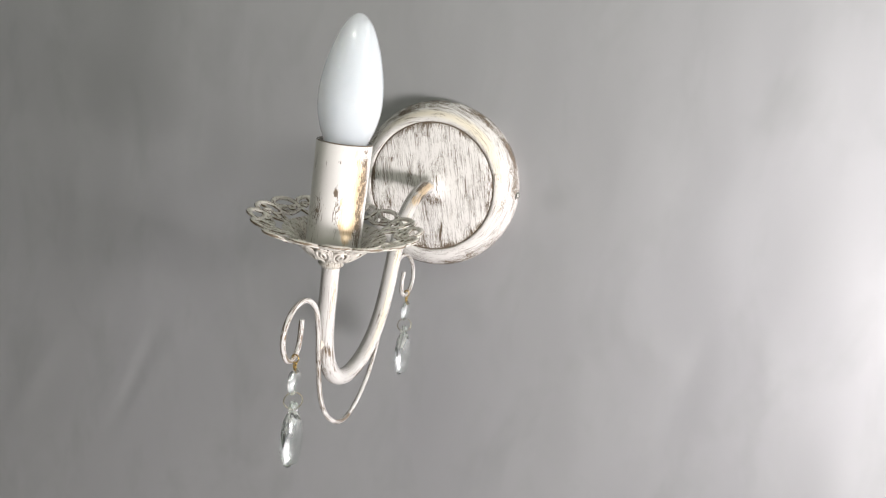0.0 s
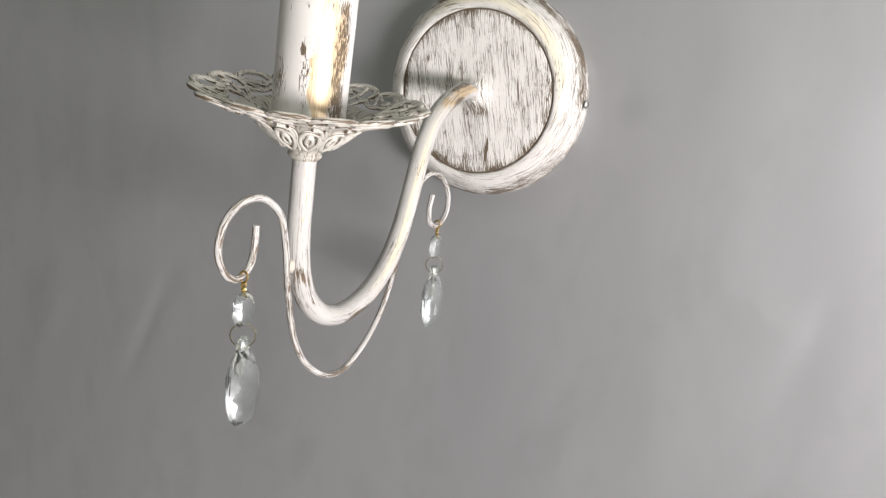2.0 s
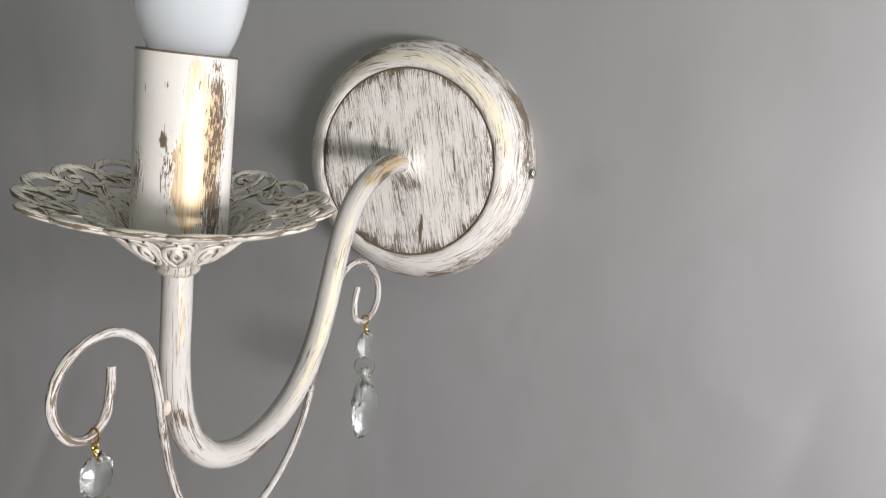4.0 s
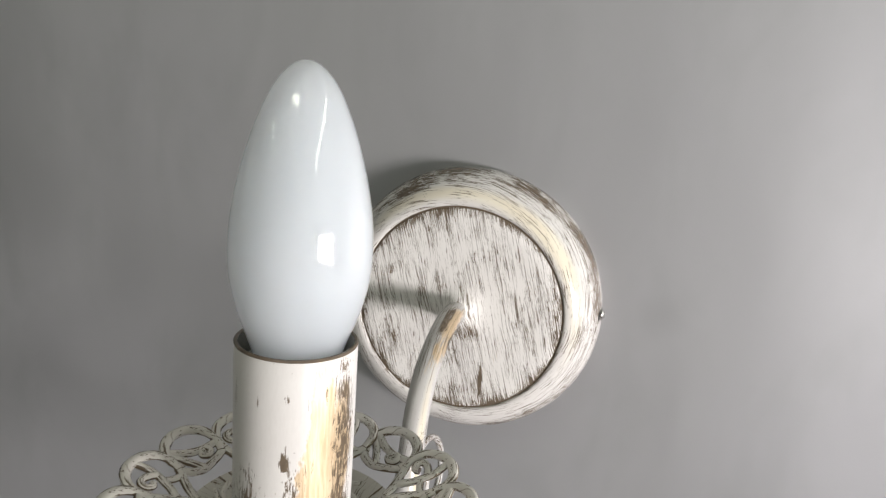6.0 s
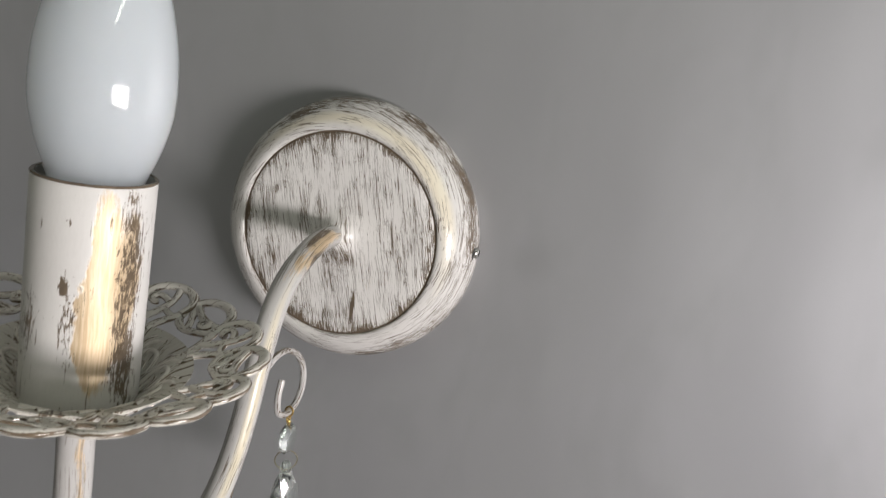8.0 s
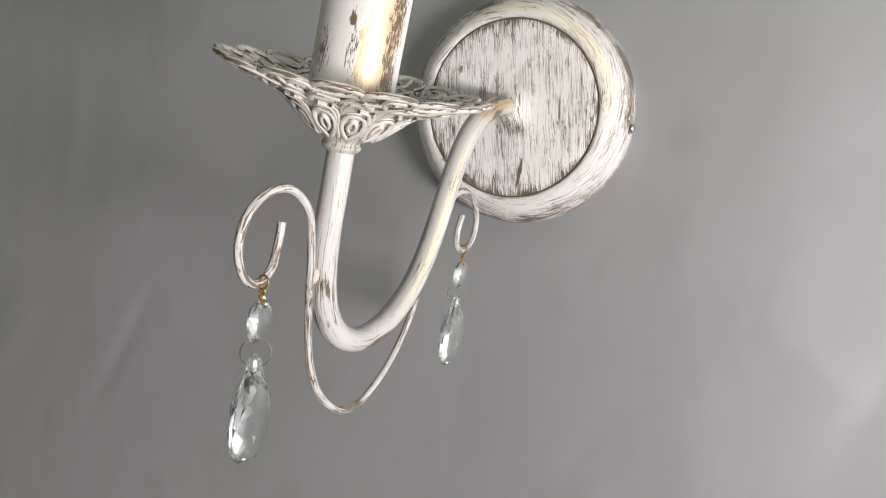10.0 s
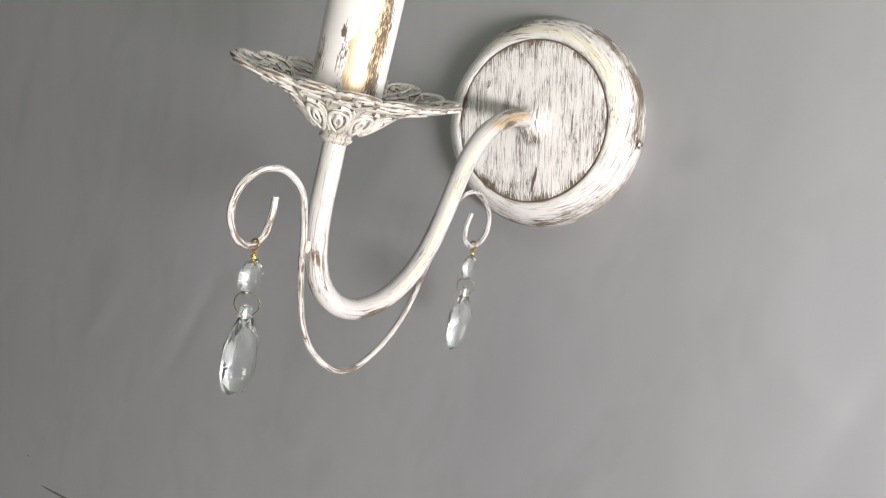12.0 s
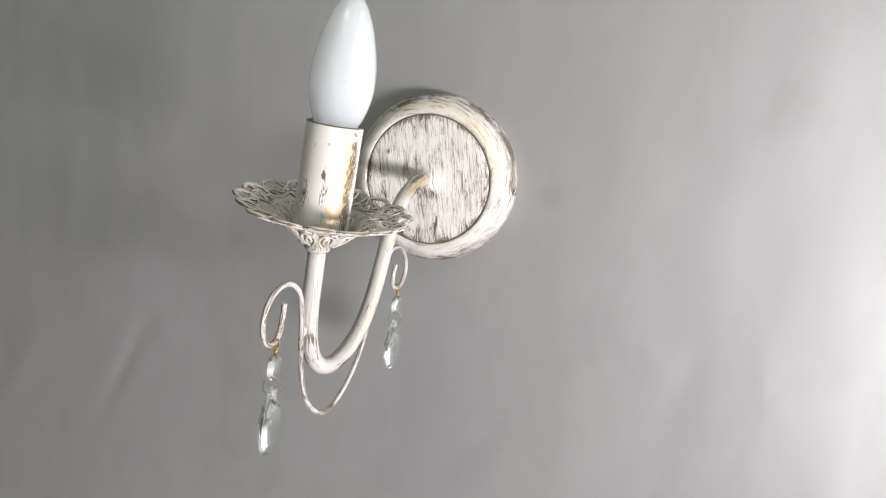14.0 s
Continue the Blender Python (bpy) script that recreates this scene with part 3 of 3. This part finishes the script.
def petal_mesh(kind):
    """One lobe of the cast openwork; 0: an arch over a stem, footed on the bowl, 1: a lobe with an almond opening."""
    bm = bmesh.new()
    if kind == 0:
        ribbon(bm, [(-10.4, 0.0365), (-11.2, 0.0400), (-9.4, 0.0434), (-4.8, 0.0457), (0, 0.0463), (4.8, 0.0457), (9.4, 0.0434), (11.2, 0.0400), (10.4, 0.0365)], 0.0026, 0.0018, 0.0005, taper=0.3)
        ribbon(bm, [(-10.8, 0.0372), (-7.5, 0.0338), (-4.0, 0.0305), (-1.6, 0.0272)], 0.0021, 0.0015)
        ribbon(bm, [(10.8, 0.0372), (8.0, 0.0340), (5.0, 0.0308), (2.0, 0.0272)], 0.0022, 0.0015)
        ribbon(bm, [(-0.6, 0.0458), (-1.6, 0.0420), (-1.0, 0.0382), (1.2, 0.0345), (5.0, 0.0312)], 0.0019, 0.0015, 0.0003)
        ribbon(bm, [(-1.2, 0.0392), (2.6, 0.0408), (6.2, 0.0410), (7.6, 0.0394), (5.6, 0.0380), (3.6, 0.0384)], 0.0018, 0.0015, 0.0006)
        ribbon(bm, [(-8.6, 0.0350), (-5.0, 0.0356), (-0.8, 0.0372)], 0.0017, 0.0015)
    else:
        ribbon(bm, [(-10.4, 0.0362), (-11.3, 0.0400), (-9.0, 0.0438), (-4.4, 0.0461), (0, 0.0467), (4.4, 0.0461), (9.0, 0.0438), (11.3, 0.0400), (10.4, 0.0362)], 0.0027, 0.0018, 0.0005, taper=0.3)
        ribbon(bm, [(-11.0, 0.0398), (-6.0, 0.0391), (-1.0, 0.0392), (4.0, 0.0402), (8.6, 0.0424)], 0.0021, 0.0015, 0.0002)
        ribbon(bm, [(9.6, 0.0412), (5.6, 0.0375), (3.0, 0.0350), (1.0, 0.0334)], 0.0019, 0.0015)
        ribbon(bm, [(-11.2, 0.0366), (-7.0, 0.0350), (-2.0, 0.0338), (3.0, 0.0332), (8.0, 0.0342), (11.2, 0.0362)], 0.0021, 0.0015)
        ribbon(bm, [(-4.8, 0.0392), (-6.0, 0.0374), (-3.8, 0.0362), (-1.6, 0.0370), (-2.8, 0.0380)], 0.0018, 0.0015, 0.0005)
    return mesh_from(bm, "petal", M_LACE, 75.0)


def emboss_mesh():
    """A drop-shaped scroll pressed out of the bowl, on both its sides."""
    bm = bmesh.new()
    for lift in (-0.0003, 0.0005):
        ribbon(bm, [(0, 0.0105), (-9.0, 0.0140), (-11.5, 0.0180), (-7.0, 0.0212), (0, 0.0222), (7.0, 0.0212), (11.5, 0.0180), (9.0, 0.0140)], 0.0016, 0.0016, lift, closed=True)
        ribbon(bm, [(0, 0.0140), (-4.6, 0.0168), (0, 0.0192), (4.6, 0.0168)], 0.0013, 0.0014, lift, closed=True)
        ribbon(bm, [(15.0, 0.0120), (14.0, 0.0180), (9.0, 0.0235), (0, 0.0258)], 0.0014, 0.0014, lift)
        ribbon(bm, [(15.0, 0.0180), (14.0, 0.0230), (10.0, 0.0262)], 0.0013, 0.0013, lift)
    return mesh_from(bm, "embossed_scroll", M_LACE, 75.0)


PETALS = [petal_mesh(0), petal_mesh(1)]
EMBOSS = emboss_mesh()
for k in range(16):
    wobble = random.Random(k)
    grow = 1.0 + wobble.uniform(-0.012, 0.016)
    part("petal", PETALS[k % 2], None, pan).matrix_basis = pose(AXX, AX, H + wobble.uniform(-0.0003, 0.0004), 0, 0, 22.5 * k + 2.0 + wobble.uniform(-0.7, 0.7)) @ Matrix.Diagonal((grow, grow, 1.0, 1.0))
for k in range(12):
    part("embossed_scroll", EMBOSS, None, pan).matrix_basis = pose(AXX, AX, H, 0, 0, 30.0 * k + 38.0)

pan.matrix_basis = pose(AXX, AX, H - 0.0170, 3.5, 3.4) @ Matrix.Diagonal((0.982, 0.982, 1.0, 1.0)) @ pose(-AXX, -AX, -(H - 0.018))
BULB_LEAN = pose(AXX, AX, H - 0.015, 0, 1.5) @ pose(-AXX, -AX, -(H - 0.015))
LEAN = pose(AXX, AX, H - 0.015, 0, 1.2) @ pose(-AXX, -AX, -(H - 0.015))     # the candle stands a little askew in the pan

# candle sleeve, open at the top, with the lamp holder inside
bm = bmesh.new()
R, Z0, Z1 = 0.0147, -0.0165, 0.0434
lathe(bm, [(R - 0.0004, Z0), (R, Z0 + 0.0006), (R, -0.009), (R, 0.0), (R, 0.015), (R, 0.030), (R, Z1 - 0.0005), (R - 0.0003, Z1), (R - 0.0007, Z1), (R - 0.0009, Z1 - 0.0005), (R - 0.0009, 0.0), (R - 0.0009, Z0)], (AXX, AX, H), "z", 72)
sleeve = part("candle_sleeve", bm, M_SLEEVE, lamp, "white candle sleeve rubbed to gold and brown")
bm = bmesh.new()
lathe(bm, [(R - 0.0010, Z1 - 0.0001), (R - 0.0007, Z1 + 0.0002), (R - 0.0002, Z1 + 0.0002), (R + 0.0001, Z1 - 0.0001), (R + 0.00005, Z1 - 0.0004)], (AXX, AX, H), "z", 72)
part("sleeve_edge", bm, M_GROOVE, sleeve, "brown rubbed upper edge")
bm = bmesh.new()
lathe(bm, [(0.0005, 0.020), (0.0118, 0.020), (0.0122, 0.030), (0.0122, 0.0385), (0.0112, 0.0390), (0.0108, 0.034)], (AXX, AX, H), "z", 40)
part("lamp_holder", bm, M_INNER, sleeve, "white lamp holder inside the sleeve")
sleeve.matrix_basis = LEAN

# bulb
bulb = thing("candle_bulb", (AXX, AX, H + 0.034), "unlit opal white candle bulb standing in the sleeve", "light bulb")
bm = bmesh.new()
prof = curve_points([(0.0092, 0.0345, 0), (0.0104, 0.0395, 0), (0.0121, 0.0445, 0), (0.0138, 0.0488, 0), (0.0151, 0.0530, 0), (0.0164, 0.0590, 0), (0.0168, 0.0655, 0), (0.0163, 0.0734, 0), (0.0151, 0.0805, 0), (0.0134, 0.0874, 0), (0.0112, 0.0944, 0), (0.0083, 0.1012, 0), (0.0058, 0.1052, 0), (0.0032, 0.1077, 0), (0.0012, 0.1086, 0), (0.0002, 0.1087, 0)], 4)
lathe(bm, [(max(0.0001, p.x), p.y) for p in prof], (AXX, AX, H), "z", 64)
part("glass_envelope", bm, M_BULB, bulb, "glossy opal white glass", sharp=80).matrix_basis = BULB_LEAN
bm = bmesh.new()
lathe(bm, [(0.0005, 0.021), (0.0070, 0.022)] + [(0.0068 + 0.0005 * (i % 2), 0.023 + 0.001 * i) for i in range(10)] + [(0.0095, 0.0350)], (AXX, AX, H), "z", 32)
part("screw_base", bm, M_CHROME, bulb, "threaded metal screw base").matrix_basis = BULB_LEAN


# crystals
def hull(bm):
    res = bmesh.ops.convex_hull(bm, input=bm.verts)
    bmesh.ops.delete(bm, geom=list({g for g in res["geom_interior"] if isinstance(g, bmesh.types.BMVert)}), context="VERTS")
    bmesh.ops.dissolve_limit(bm, angle_limit=radians(2.0), verts=bm.verts, edges=bm.edges)
    return bm


def facets(outline, half, table):
    """A cut glass body in the yz plane: a girdle, two staggered crown rows and a table on each side, hulled."""
    bm = bmesh.new()
    n = len(outline)
    cz = sum(p[1] for p in outline) / n
    mid = [((outline[k][0] + outline[(k + 1) % n][0]) / 2, (outline[k][1] + outline[(k + 1) % n][1]) / 2) for k in range(n)]
    for y, z in outline:
        for s in (-1, 1):
            bm.verts.new((s * half * 0.10, y, z))
    for row, (scale, deep) in enumerate(((0.82, 0.56), (0.56, 0.85), (table, 1.0))):
        for y, z in ((mid, outline, mid[::2])[row]):
            for side in (-1, 1):
                bm.verts.new((side * half * deep, y * scale, cz + (z - cz) * (scale + 0.06)))
    return hull(bm)


def crystal_pendant(x, y, z, turn, swing=0.0):
    """Hook, octagon bead, split ring and almond drop; built round (0, 0, 0), the top of the hook."""
    top = thing("crystal_pendant", (0, 0, 0), "clear cut crystal drop hanging by a gold ring from the scroll", "crystal", "crystals on the lamp")
    bm = bmesh.new()
    loop = [Vector((0.0019 * math.sin(a), 0.0004 * math.cos(a), 0.0006 + 0.0021 * math.cos(a))) for a in [2 * math.pi * i / 14 for i in range(14)]]
    sweep(bm, loop, 0.00042, 6, closed=True)
    sweep(bm, curve_points([(0.0, 0, -0.0014), (0.0006, 0.0004, -0.0028), (-0.0005, -0.0003, -0.0042), (0.0003, 0, -0.0056), (0, 0, -0.0072)], 4), 0.0005, 6)
    sweep(bm, curve_points([(0.0009, 0, -0.0012), (-0.0007, -0.0004, -0.0030), (0.0007, 0.0004, -0.0046), (-0.0004, 0, -0.0060), (0.0012, 0, -0.0078)], 4), 0.0004, 6)
    part("hook", bm, M_BRASS, top, "bent gold wire hook")
    bm = facets([(0.0065 * math.sin(a), -0.0126 + 0.0075 * math.cos(a)) for a in [2 * math.pi * (i + 0.5) / 8 for i in range(8)]], 0.0029, 0.28)
    part("bead", bm, M_CRYSTAL, top, "clear octagon glass bead", sharp=0)
    bm = bmesh.new()
    ring = [Vector((0.0049 * math.sin(a), 0, -0.0237 + 0.0049 * math.cos(a))) for a in [2 * math.pi * i / 32 for i in range(32)]]
    sweep(bm, [Matrix.Rotation(radians(35), 4, "Z") @ p for p in ring], 0.00032, 6, closed=True)
    part("split_ring", bm, M_RING, top, "thin gold split ring")
    half = [(0.0030, -0.0290), (0.0052, -0.0325), (0.0080, -0.0392), (0.0092, -0.0465), (0.0088, -0.0535), (0.0070, -0.0590), (0.0046, -0.0616)]
    outline = [(yy, zz) for yy, zz in half] + [(-yy, zz) for yy, zz in half[::-1]]
    bm = bmesh.new()
    for yy, zz in outline:
        for side in (-1, 1):
            bm.verts.new((side * 0.0006, yy, zz))
    # staggered rows of points on both sides, which make lozenge facets
    for k, (zz, wide) in enumerate(((-0.0312, 0.0036), (-0.0352, 0.0058), (-0.0405, 0.0078), (-0.0462, 0.0084), (-0.0520, 0.0080), (-0.0566, 0.0066), (-0.0602, 0.0044))):
        for share in ((-0.50, 0.50) if k % 2 else (-0.86, 0.0, 0.86)):
            deep = 0.0056 * math.sqrt(1.0 - 0.90 * share * share) * math.sqrt(max(0.05, 1.0 - ((zz + 0.0470) / 0.0185) ** 2))
            for side in (-1, 1):
                bm.verts.new((side * deep, share * wide, zz))
    hull(bm)
    drop = part("drop", bm, M_CRYSTAL, top, "almond shaped faceted glass drop", sharp=0)
    # the pierced tab at the top of the drop, which the ring goes through
    bm = bmesh.new()
    rings = [[Vector((dx * w, dy * d, zz)) for dx, dy in ((-1, -0.6), (-0.6, -1), (0.6, -1), (1, -0.6), (1, 0.6), (0.6, 1), (-0.6, 1), (-1, 0.6))] for w, d, zz in ((0.0022, 0.0027, -0.0292), (0.0020, 0.0025, -0.0275), (0.0017, 0.0021, -0.0254), (0.0011, 0.0014, -0.0246))]
    skin(bm, rings, [[(0, 0)] * 9] * 4, True, True)
    part("tab", bm, M_FROST, drop, "pierced frosted glass tab", sharp=0)
    top.matrix_world = pose(x, y, z, swing, 0, turn)
    return top


crystal_pendant(0.0, -0.2260, H - 0.0680, 0, 4.5)
crystal_pendant(0.0025, -0.0590, H - 0.0735, -6, 6)
